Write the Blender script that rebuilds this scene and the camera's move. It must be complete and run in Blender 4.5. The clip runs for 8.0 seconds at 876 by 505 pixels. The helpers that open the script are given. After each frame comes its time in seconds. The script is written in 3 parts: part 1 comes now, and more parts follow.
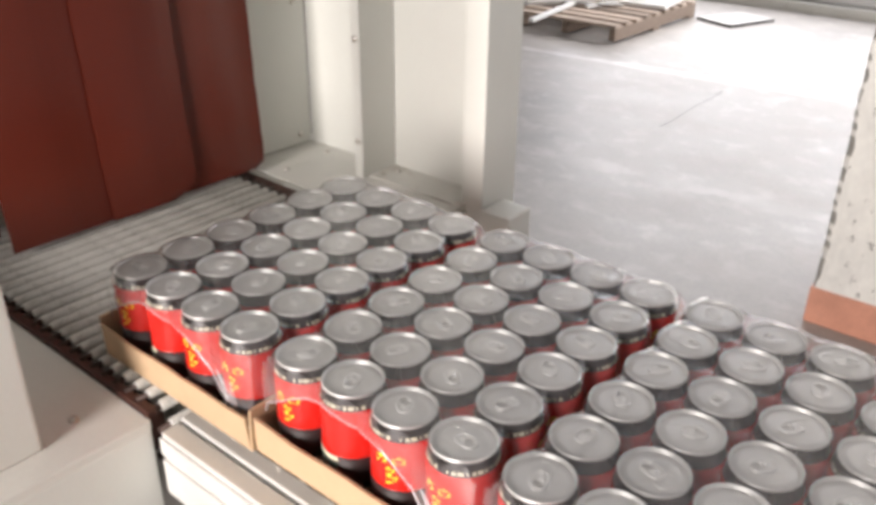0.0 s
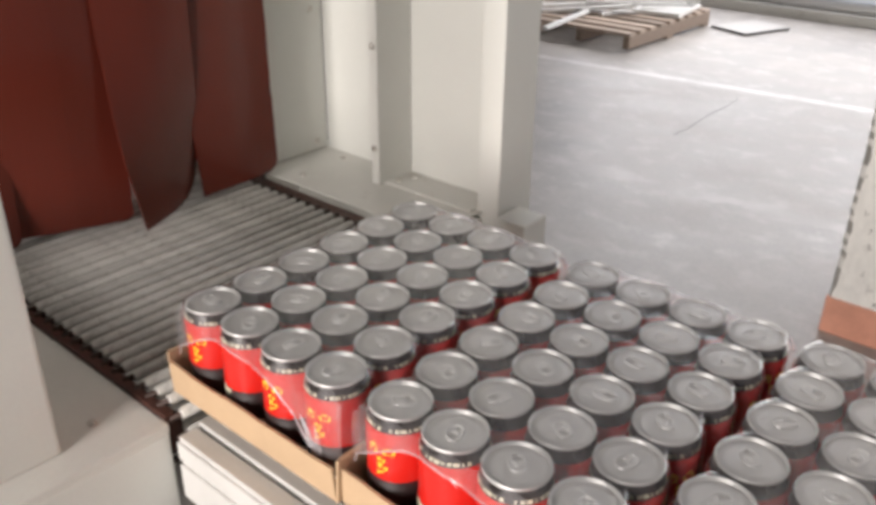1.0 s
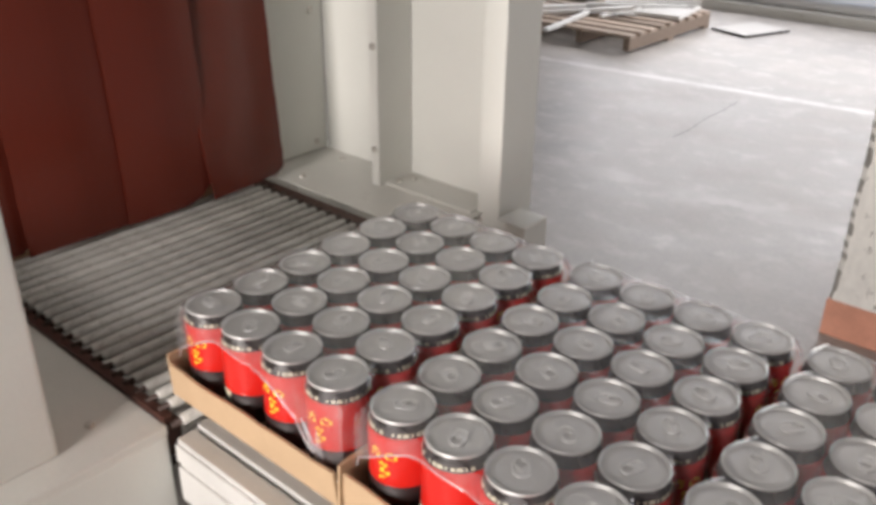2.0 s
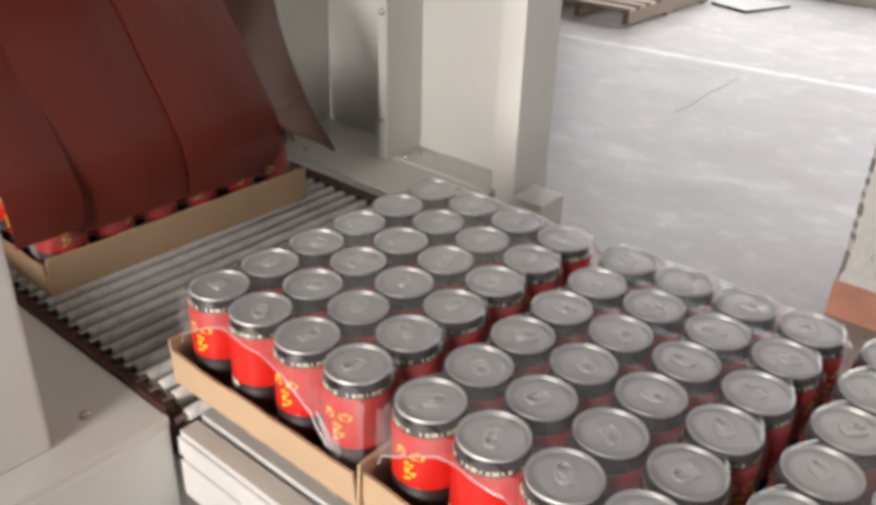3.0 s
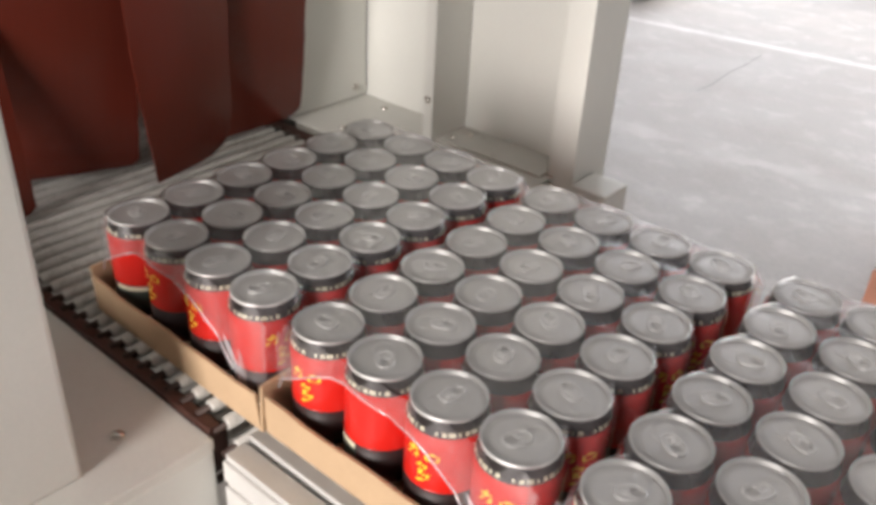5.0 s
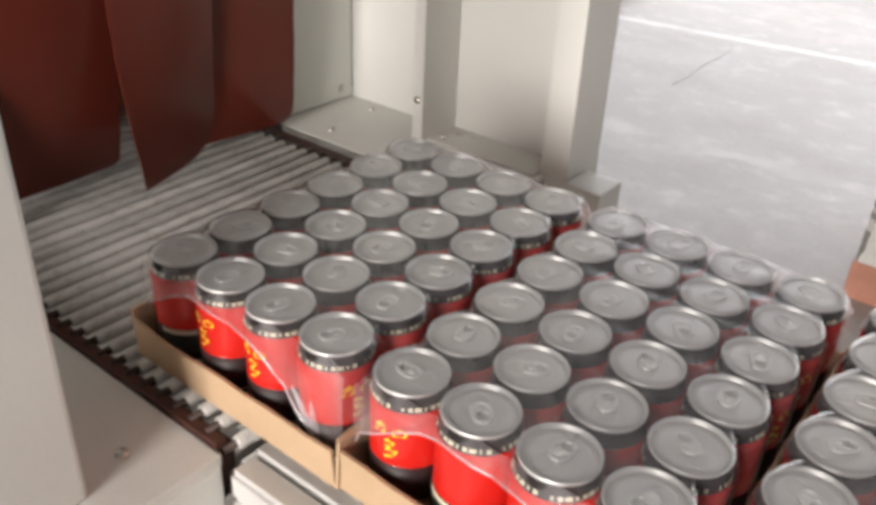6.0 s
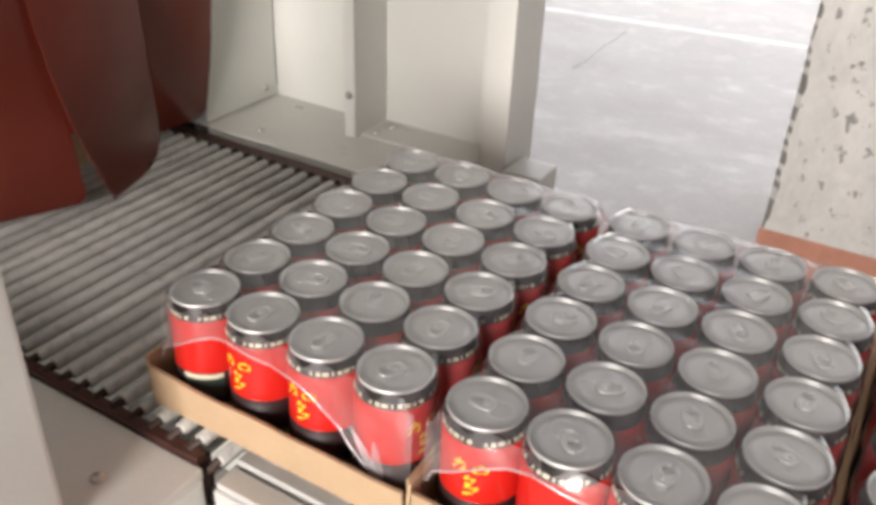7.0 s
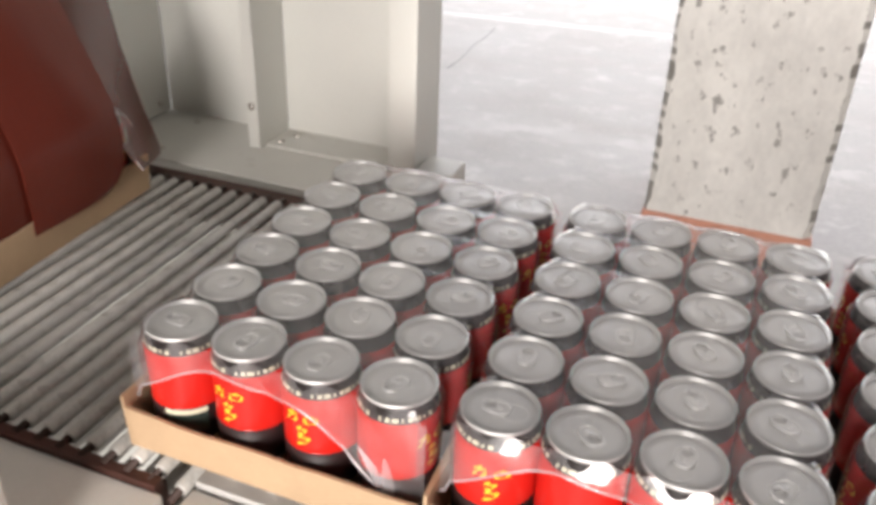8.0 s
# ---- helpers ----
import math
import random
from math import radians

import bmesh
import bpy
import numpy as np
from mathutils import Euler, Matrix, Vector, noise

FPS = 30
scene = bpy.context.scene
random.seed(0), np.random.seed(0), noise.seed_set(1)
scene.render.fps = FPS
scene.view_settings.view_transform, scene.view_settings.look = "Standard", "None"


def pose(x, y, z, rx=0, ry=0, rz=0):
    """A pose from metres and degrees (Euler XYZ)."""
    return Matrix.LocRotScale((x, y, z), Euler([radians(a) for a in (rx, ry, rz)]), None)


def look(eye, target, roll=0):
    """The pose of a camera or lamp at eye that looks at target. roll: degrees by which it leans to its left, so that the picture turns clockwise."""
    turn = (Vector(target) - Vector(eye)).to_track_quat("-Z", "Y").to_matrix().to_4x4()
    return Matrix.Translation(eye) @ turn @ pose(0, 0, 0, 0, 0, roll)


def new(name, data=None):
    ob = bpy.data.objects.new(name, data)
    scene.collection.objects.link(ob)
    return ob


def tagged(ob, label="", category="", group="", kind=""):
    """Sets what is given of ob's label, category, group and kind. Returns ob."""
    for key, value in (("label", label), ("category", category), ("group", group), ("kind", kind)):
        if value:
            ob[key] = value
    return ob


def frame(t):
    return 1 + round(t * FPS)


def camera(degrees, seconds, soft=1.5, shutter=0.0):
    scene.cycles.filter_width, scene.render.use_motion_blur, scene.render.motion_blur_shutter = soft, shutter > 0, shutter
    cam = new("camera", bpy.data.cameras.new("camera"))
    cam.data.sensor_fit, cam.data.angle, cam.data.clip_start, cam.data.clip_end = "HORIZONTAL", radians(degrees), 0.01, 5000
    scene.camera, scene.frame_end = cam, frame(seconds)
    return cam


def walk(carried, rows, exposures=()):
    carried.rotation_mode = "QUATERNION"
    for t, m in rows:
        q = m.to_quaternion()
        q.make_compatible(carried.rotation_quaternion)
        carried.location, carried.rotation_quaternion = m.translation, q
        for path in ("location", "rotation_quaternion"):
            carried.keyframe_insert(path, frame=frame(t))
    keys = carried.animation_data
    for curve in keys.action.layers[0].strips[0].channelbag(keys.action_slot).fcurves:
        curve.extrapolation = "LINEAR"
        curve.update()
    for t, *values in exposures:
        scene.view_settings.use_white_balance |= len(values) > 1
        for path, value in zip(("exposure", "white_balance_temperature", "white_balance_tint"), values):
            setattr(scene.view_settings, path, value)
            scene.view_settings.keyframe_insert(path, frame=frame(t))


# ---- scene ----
cam = camera(54.67, 8.0, soft=4.0)
ROWS = [  # seconds, eye, tilt, roll, yaw
    (0.0, 0.7173, -0.4452, 1.4342, 62.935, -0.526, 40.070),
    (0.5, 0.7175, -0.4424, 1.4348, 63.262, -0.530, 40.825),
    (1.0, 0.7131, -0.4509, 1.4346, 63.396, -0.522, 40.944),
    (2.5, 0.7004, -0.4381, 1.4231, 63.462, -0.832, 41.008),
    (3.0, 0.6403, -0.4231, 1.4070, 61.747, -1.507, 40.572),
    (3.5, 0.5772, -0.4239, 1.4003, 61.224, -1.441, 38.935),
    (4.0, 0.5310, -0.4213, 1.3883, 60.827, -1.555, 37.981),
    (4.5, 0.5193, -0.4006, 1.3863, 60.356, -2.171, 39.195),
    (5.0, 0.5050, -0.3904, 1.3763, 59.848, -2.675, 40.857),
    (6.5, 0.4509, -0.4117, 1.3728, 59.740, -2.185, 35.610),
    (7.0, 0.4266, -0.4321, 1.3727, 59.590, -2.051, 31.137),
    (7.5, 0.4057, -0.4554, 1.3713, 59.557, -1.683, 25.653),
    (8.0, 0.3838, -0.4680, 1.3743, 60.122, -1.816, 21.756),
]
EXPOSURES = [(0.0, 0.3), (0.5, 0.31), (1.0, 0.0), (2.5, -0.1), (3.5, -0.1), (4.5, -0.01), (5.0, 0.0), (6.5, 0.0), (7.0, 0.03), (7.5, 0.1), (8.0, 0.14)]
walk(cam, [(t, pose(*p)) for t, *p in ROWS], EXPOSURES)

# ---- daylight ----
world = bpy.data.worlds.new("sky")
scene.world = world
world.use_nodes = True
wn = world.node_tree.nodes
sky = wn.new("ShaderNodeTexSky")
sky.sky_type = "NISHITA"
sky.sun_disc = False
sky.sun_elevation, sky.sun_rotation = radians(58), radians(25)
world.node_tree.links.new(sky.outputs["Color"], wn["Background"].inputs["Color"])
wn["Background"].inputs["Strength"].default_value = 0.15


def sun_lamp():
    data = bpy.data.lights.new("sun", "SUN")
    data.energy, data.angle, data.color = 1.0, radians(12), (1.0, 0.96, 0.9)
    ob = new("sun", data)
    el, az = radians(58), radians(25)
    d = Vector((math.sin(az) * math.cos(el), math.cos(az) * math.cos(el), math.sin(el)))
    ob.matrix_world = look(d * 30, (0, 0, 0))


def opening_lamp(name, eye, target, w, h, watts, color):
    data = bpy.data.lights.new(name, "AREA")
    data.shape, data.size, data.size_y, data.energy, data.color = "RECTANGLE", w, h, watts, color
    ob = new(name, data)
    ob.matrix_world = look(eye, target)


sun_lamp()
opening_lamp("window_daylight", (0.75, -4.45, 1.9), (0.75, 0, 1.75), 1.5, 2.3, 350, (1.0, 0.915, 0.865))
opening_lamp("gate_daylight", (0.6, 7.15, 2.3), (0.6, 0, 2.05), 9.0, 3.9, 400, (1.0, 0.93, 0.89))

# ---- materials ----


def mat(name, color, rough=0.5, metal=0.0, scale=8.0, vary=0.12, fine=120.0, bump=0.05, rvary=0.1, spec=0.5, stain=None, stretch=None, piece=0.0):
    m = bpy.data.materials.new(name)
    m.use_nodes = True
    nt = m.node_tree
    n, l = nt.nodes, nt.links
    b = n["Principled BSDF"]
    b.inputs["Metallic"].default_value = metal
    b.inputs["Specular IOR Level"].default_value = spec
    co = n.new("ShaderNodeTexCoord")
    vec = co.outputs["Object"]
    if stretch:
        mp = n.new("ShaderNodeMapping")
        mp.inputs["Scale"].default_value = stretch
        l.new(vec, mp.inputs["Vector"])
        vec = mp.outputs["Vector"]
    big = n.new("ShaderNodeTexNoise")
    big.inputs["Scale"].default_value, big.inputs["Detail"].default_value, big.inputs["Roughness"].default_value = scale, 5, 0.6
    small = n.new("ShaderNodeTexNoise")
    small.inputs["Scale"].default_value, small.inputs["Detail"].default_value = fine, 3
    l.new(vec, big.inputs["Vector"])
    l.new(vec, small.inputs["Vector"])
    add = n.new("ShaderNodeMath")
    add.operation = "MULTIPLY_ADD"
    add.inputs[1].default_value = 0.4
    l.new(small.outputs["Fac"], add.inputs[0])
    l.new(big.outputs["Fac"], add.inputs[2])
    ramp = n.new("ShaderNodeMapRange")
    ramp.inputs["From Min"].default_value, ramp.inputs["From Max"].default_value = 0.4, 1.0
    ramp.inputs["To Min"].default_value, ramp.inputs["To Max"].default_value = 1 - vary, 1 + vary
    l.new(add.outputs[0], ramp.inputs["Value"])
    mul = n.new("ShaderNodeMix")
    mul.data_type, mul.blend_type = "RGBA", "MULTIPLY"
    mul.inputs["Factor"].default_value = 1
    mul.inputs["A"].default_value = (*color, 1)
    l.new(ramp.outputs["Result"], mul.inputs["B"])
    out = mul.outputs["Result"]
    if piece:
        info = n.new("ShaderNodeObjectInfo")
        pr = n.new("ShaderNodeMapRange")
        pr.inputs["To Min"].default_value, pr.inputs["To Max"].default_value = 1 - piece, 1 + piece
        l.new(info.outputs["Random"], pr.inputs["Value"])
        pm = n.new("ShaderNodeMix")
        pm.data_type, pm.blend_type = "RGBA", "MULTIPLY"
        pm.inputs["Factor"].default_value = 1
        l.new(out, pm.inputs["A"])
        l.new(pr.outputs["Result"], pm.inputs["B"])
        out = pm.outputs["Result"]
    if stain:
        scol, sscale, lo, hi = stain
        sn = n.new("ShaderNodeTexNoise")
        sn.inputs["Scale"].default_value, sn.inputs["Detail"].default_value, sn.inputs["Roughness"].default_value = sscale, 6, 0.65
        l.new(vec, sn.inputs["Vector"])
        sr = n.new("ShaderNodeMapRange")
        sr.inputs["From Min"].default_value, sr.inputs["From Max"].default_value = lo, hi
        l.new(sn.outputs["Fac"], sr.inputs["Value"])
        sm = n.new("ShaderNodeMix")
        sm.data_type = "RGBA"
        l.new(sr.outputs["Result"], sm.inputs["Factor"])
        l.new(out, sm.inputs["A"])
        sm.inputs["B"].default_value = (*scol, 1)
        out = sm.outputs["Result"]
    l.new(out, b.inputs["Base Color"])
    rr = n.new("ShaderNodeMapRange")
    rr.inputs["To Min"].default_value, rr.inputs["To Max"].default_value = max(rough - rvary, 0.02), min(rough + rvary, 1)
    l.new(big.outputs["Fac"], rr.inputs["Value"])
    l.new(rr.outputs["Result"], b.inputs["Roughness"])
    if bump:
        bp = n.new("ShaderNodeBump")
        bp.inputs["Strength"].default_value, bp.inputs["Distance"].default_value = bump, 0.004
        l.new(add.outputs[0], bp.inputs["Height"])
        l.new(bp.outputs["Normal"], b.inputs["Normal"])
    return m


def film_mat(name, haze, gloss_rough, head_on=0.08, relief=0.35, sheen=1.0, tint=1.0):
    m = bpy.data.materials.new(name)
    m.use_nodes = True
    n, l = m.node_tree.nodes, m.node_tree.links
    n.remove(n["Principled BSDF"])
    clear = n.new("ShaderNodeBsdfTransparent")
    clear.inputs["Color"].default_value = (tint, tint, tint, 1)
    milk = n.new("ShaderNodeBsdfDiffuse")
    milk.inputs["Color"].default_value = (0.85, 0.82, 0.86, 1)
    gloss = n.new("ShaderNodeBsdfGlossy")
    gloss.inputs["Roughness"].default_value = gloss_rough
    gloss.inputs["Color"].default_value = (1, 1, 1, 1)
    co = n.new("ShaderNodeTexCoord")
    no = n.new("ShaderNodeTexNoise")
    no.inputs["Scale"].default_value, no.inputs["Detail"].default_value = 26, 4
    l.new(co.outputs["Object"], no.inputs["Vector"])
    hz = n.new("ShaderNodeMapRange")
    hz.inputs["From Min"].default_value, hz.inputs["From Max"].default_value = 0.3, 0.75
    hz.inputs["To Min"].default_value, hz.inputs["To Max"].default_value = haze * 0.4, haze * 1.5
    l.new(no.outputs["Fac"], hz.inputs["Value"])
    a = n.new("ShaderNodeMixShader")
    l.new(hz.outputs["Result"], a.inputs["Fac"])
    l.new(clear.outputs[0], a.inputs[1])
    l.new(milk.outputs[0], a.inputs[2])
    bp = n.new("ShaderNodeBump")
    bp.inputs["Strength"].default_value, bp.inputs["Distance"].default_value = relief, 0.003
    l.new(no.outputs["Fac"], bp.inputs["Height"])
    l.new(bp.outputs["Normal"], gloss.inputs["Normal"])
    fr = n.new("ShaderNodeLayerWeight")
    fr.inputs["Blend"].default_value = 0.5
    l.new(bp.outputs["Normal"], fr.inputs["Normal"])
    steep = n.new("ShaderNodeMath")
    steep.operation = "POWER"
    steep.inputs[1].default_value = 5
    l.new(fr.outputs["Facing"], steep.inputs[0])
    b = n.new("ShaderNodeMixShader")
    part_gloss = n.new("ShaderNodeMath")
    part_gloss.operation = "MULTIPLY_ADD"
    part_gloss.inputs[1].default_value, part_gloss.inputs[2].default_value = sheen * (1 - head_on), sheen * head_on
    l.new(steep.outputs[0], part_gloss.inputs[0])
    l.new(part_gloss.outputs[0], b.inputs["Fac"])
    l.new(a.outputs[0], b.inputs[1])
    l.new(gloss.outputs[0], b.inputs[2])
    l.new(b.outputs[0], n["Material Output"].inputs["Surface"])
    return m


CREAM = mat("cream_painted_steel", (0.67, 0.675, 0.637), 0.38, 0, 3, 0.06, 300, 0.02, stain=((0.52, 0.49, 0.42), 7, 0.62, 0.9))
CREAM_WORN = mat("cream_painted_plate", (0.66, 0.655, 0.615), 0.42, 0, 5, 0.08, 260, 0.03, stain=((0.36, 0.33, 0.28), 9, 0.62, 0.8))
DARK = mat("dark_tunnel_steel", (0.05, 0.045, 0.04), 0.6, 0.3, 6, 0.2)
RUST = mat("brown_oily_chain_steel", (0.075, 0.03, 0.022), 0.5, 0.3, 30, 0.35, 300, 0.1)
ROD = mat("grey_silicone_sleeve", (0.54, 0.53, 0.5), 0.42, 0.0, 20, 0.2, 300, 0.06, piece=0.14, stain=((0.24, 0.22, 0.2), 45, 0.56, 0.76))
ROD_PIN = mat("dark_steel_pin", (0.045, 0.024, 0.018), 0.6, 0.2, 30, 0.2)
ALU = mat("brushed_aluminium_profile", (0.72, 0.71, 0.69), 0.45, 0.35, 12, 0.08, 400, 0.02)
ALU_DULL = mat("dull_aluminium", (0.55, 0.54, 0.52), 0.42, 0.6, 12, 0.1, 400, 0.02)
BLACK = mat("black_plastic", (0.02, 0.02, 0.02), 0.5, 0, 20, 0.2)
STEEL = mat("zinc_screw_steel", (0.6, 0.58, 0.54), 0.3, 1.0, 60, 0.1)
SILICONE = mat("brick_red_silicone_rubber", (0.135, 0.025, 0.0155), 0.22, 0, 7, 0.14, 180, 0.03, 0.05, spec=0.5)
CARD = mat("kraft_cardboard", (0.5, 0.35, 0.215), 0.75, 0, 14, 0.1, 260, 0.08, piece=0.05)
RED = mat("glossy_red_lacquer", (0.62, 0.019, 0.013), 0.25, 0, 20, 0.06, 300, 0.0)
CANBLACK = mat("black_lacquer", (0.016, 0.012, 0.012), 0.28, 0, 20, 0.1)
# shadow low on the cans, at the tray's edge, put into the lacquer colour
CANSHADE = mat("dark_maroon_lacquer", (0.022, 0.008, 0.008), 0.5, 0, 20, 0.1)
CAN_ALU = mat("bare_can_aluminium", (0.72, 0.72, 0.71), 0.3, 1.0, 60, 0.05, 500, 0.02)
LID_ALU = mat("matt_can_lid_aluminium", (0.76, 0.76, 0.75), 0.44, 0.5, 40, 0.07, 500, 0.03, piece=0.06)
TAB_ALU = mat("pale_pull_tab_aluminium", (0.86, 0.86, 0.85), 0.45, 0.6, 60, 0.04, 500, 0.02)
YELLOW = mat("golden_yellow_print", (0.9, 0.56, 0.03), 0.35, 0, 30, 0.06, 300, 0)
PRINT = mat("pale_print", (0.7, 0.66, 0.5), 0.4, 0, 30, 0.06, 300, 0)
GREENISH = mat("dark_label_print", (0.04, 0.06, 0.05), 0.4, 0, 30, 0.1, 300, 0)
FILM = film_mat("clear_shrink_film", 0.075, 0.24, 0.055, 0.08, 1.0, 0.85)
FILM_SIDE = film_mat("clear_side_film", 0.09, 0.17, 0.1, 0.2, 1.0)
# thickened edge and folds, whitened so that the colour holds their highlights
FILM_EDGE = film_mat("thickened_film_edge", 0.42, 0.2, 0.14)
FLOOR = mat("worn_grey_floor_paint", (0.35, 0.333, 0.316), 0.45, 0, 3.0, 0.3, 60, 0.08, 0.2, stain=((0.47, 0.452, 0.435), 8, 0.52, 0.7), stretch=(0.8, 1.0, 1.0))
LINE = mat("white_floor_line_paint", (0.53, 0.515, 0.5), 0.34, 0, 9, 0.1, 80, 0.02, stain=((0.42, 0.405, 0.39), 7, 0.46, 0.62))
LINE_WORN = mat("worn_floor_line_paint", (0.44, 0.42, 0.405), 0.4, 0, 9, 0.1, 80, 0.02, stain=((0.355, 0.338, 0.322), 4.5, 0.42, 0.56))
PLASTER = mat("chipped_white_plaster", (0.85, 0.835, 0.8), 0.75, 0, 4, 0.2, 60, 0.25, stain=((0.4, 0.385, 0.36), 30, 0.59, 0.64), stretch=(1.0, 1.0, 0.6))
BARE = mat("bare_grey_render", (0.33, 0.315, 0.29), 0.85, 0, 14, 0.25, 90, 0.2)
ORANGE = mat("worn_orange_base_paint", (0.62, 0.29, 0.2), 0.6, 0, 8, 0.18, 70, 0.1)
WALL = mat("grey_wall_paint", (0.3, 0.288, 0.27), 0.8, 0, 1.5, 0.05, 60, 0.05)
ROOF = mat("pale_grey_roof_sheet", (0.42, 0.42, 0.42), 0.6, 0, 1.5, 0.05)
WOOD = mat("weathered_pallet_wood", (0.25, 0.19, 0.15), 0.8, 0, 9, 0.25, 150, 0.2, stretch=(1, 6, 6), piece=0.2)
# paler copy of the pallet wood; light on the deck is in its colour
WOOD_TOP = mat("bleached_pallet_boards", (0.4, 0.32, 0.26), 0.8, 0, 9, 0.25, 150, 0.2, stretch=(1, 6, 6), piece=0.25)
WHITE_PIPE = mat("white_painted_rail", (0.75, 0.75, 0.74), 0.4, 0, 5, 0.05)
GREY_STEEL = mat("grey_painted_steel", (0.33, 0.33, 0.33), 0.5, 0.2, 9, 0.12)
BOARD = mat("dull_white_board", (0.47, 0.46, 0.445), 0.5, 0, 6, 0.1, 90, 0.03)
CONCRETE = mat("sunlit_pale_yard_concrete", (0.78, 0.73, 0.67), 0.8, 0, 0.8, 0.1, 20, 0.1)

# ---- mesh helpers ----


def part(name, bm, material, parent=None, label="", smooth=False):
    me = bpy.data.meshes.new(name)
    if smooth:
        for f in bm.faces:
            f.smooth = True
    bm.to_mesh(me)
    bm.free()
    for m in material if isinstance(material, (list, tuple)) else [material]:
        me.materials.append(m)
    ob = new(name, me)
    ob.parent = parent
    return tagged(ob, label)


def again(ob, m, parent):
    """One more object on the mesh of ob, at the pose m."""
    o = new(ob.name.split(".")[0], ob.data)
    o.parent = parent
    o.matrix_basis = m
    return o


def box(x0, x1, y0, y1, z0, z1, bevel=0.0, bm=None):
    own = bmesh.new()
    m = Matrix.Translation(((x0 + x1) / 2, (y0 + y1) / 2, (z0 + z1) / 2)) @ Matrix.Diagonal((x1 - x0, y1 - y0, z1 - z0, 1))
    bmesh.ops.create_cube(own, size=1, matrix=m)
    if bevel:
        bmesh.ops.bevel(own, geom=own.edges[:], offset=bevel, segments=2, affect="EDGES", profile=0.7)
    if bm is None:
        return own
    me = bpy.data.meshes.new("tmp")
    own.to_mesh(me)
    own.free()
    bm.from_mesh(me)
    bpy.data.meshes.remove(me)
    return bm


def lathe(profile, n=32, bm=None, mats=None):
    """Turns (radius, height) pairs round z."""
    bm = bm or bmesh.new()
    rings = []
    for r, z in profile:
        if r < 1e-6:
            rings.append([bm.verts.new((0, 0, z))])
        else:
            rings.append([bm.verts.new((r * math.cos(2 * math.pi * k / n), r * math.sin(2 * math.pi * k / n), z)) for k in range(n)])
    for i, (a, b) in enumerate(zip(rings, rings[1:])):
        for k in range(n):
            q = (k + 1) % n
            if len(a) == 1 and len(b) == 1:
                continue
            if len(a) == 1:
                f = bm.faces.new((a[0], b[q], b[k]))
            elif len(b) == 1:
                f = bm.faces.new((a[k], a[q], b[0]))
            else:
                f = bm.faces.new((a[k], a[q], b[q], b[k]))
            f.smooth = True
            if mats:
                f.material_index = mats[i]
    bmesh.ops.recalc_face_normals(bm, faces=bm.faces[:])
    return bm


def rod_x_y(r, y0, y1, n=14, r_end=None, end=0.0):
    """A round bar along y, with thinner ends of length end."""
    prof = [(0, y0)]
    if end:
        prof += [(r_end, y0), (r_end, y0 + end), (r * 0.8, y0 + end), (r, y0 + end + 0.0015), (r, y1 - end - 0.0015), (r * 0.8, y1 - end), (r_end, y1 - end), (r_end, y1)]
        mats = [1, 1, 0, 0, 0, 0, 0, 1, 1]
    else:
        prof += [(r, y0), (r, y1)]
        mats = [0, 0, 0]
    prof.append((0, y1))
    bm = lathe(prof, n, mats=mats)
    bmesh.ops.rotate(bm, verts=bm.verts[:], matrix=Matrix.Rotation(radians(-90), 3, "X"))
    return bm


def tube(points, r, n=6, bm=None):
    bm = bm or bmesh.new()
    rings = []
    pts = [Vector(p) for p in points]
    for i, p in enumerate(pts):
        d = (pts[min(i + 1, len(pts) - 1)] - pts[max(i - 1, 0)]).normalized()
        u = d.orthogonal().normalized() if i == 0 else (u - d * u.dot(d)).normalized()
        w = d.cross(u)
        rings.append([bm.verts.new(p + r * (u * math.cos(2 * math.pi * k / n) + w * math.sin(2 * math.pi * k / n))) for k in range(n)])
    for a, b in zip(rings, rings[1:]):
        for k in range(n):
            bm.faces.new((a[k], a[(k + 1) % n], b[(k + 1) % n], b[k])).smooth = True
    bm.faces.new(rings[0][::-1])
    bm.faces.new(rings[-1])
    return bm


def thing(name, label, category, m=None, group="", kind=""):
    ob = tagged(new(name), label, category, group, kind)
    if m is not None:
        ob.matrix_basis = m
    return ob


def structure(name, bm, material, label, category=""):
    return tagged(part(name, bm, material, None, label), category=category or name.split("_")[0], kind="structure")


# ---- hall ----
X0, X1, Y0, Y1, HIGH = -8.0, 13.0, -4.6, 7.3, 6.5


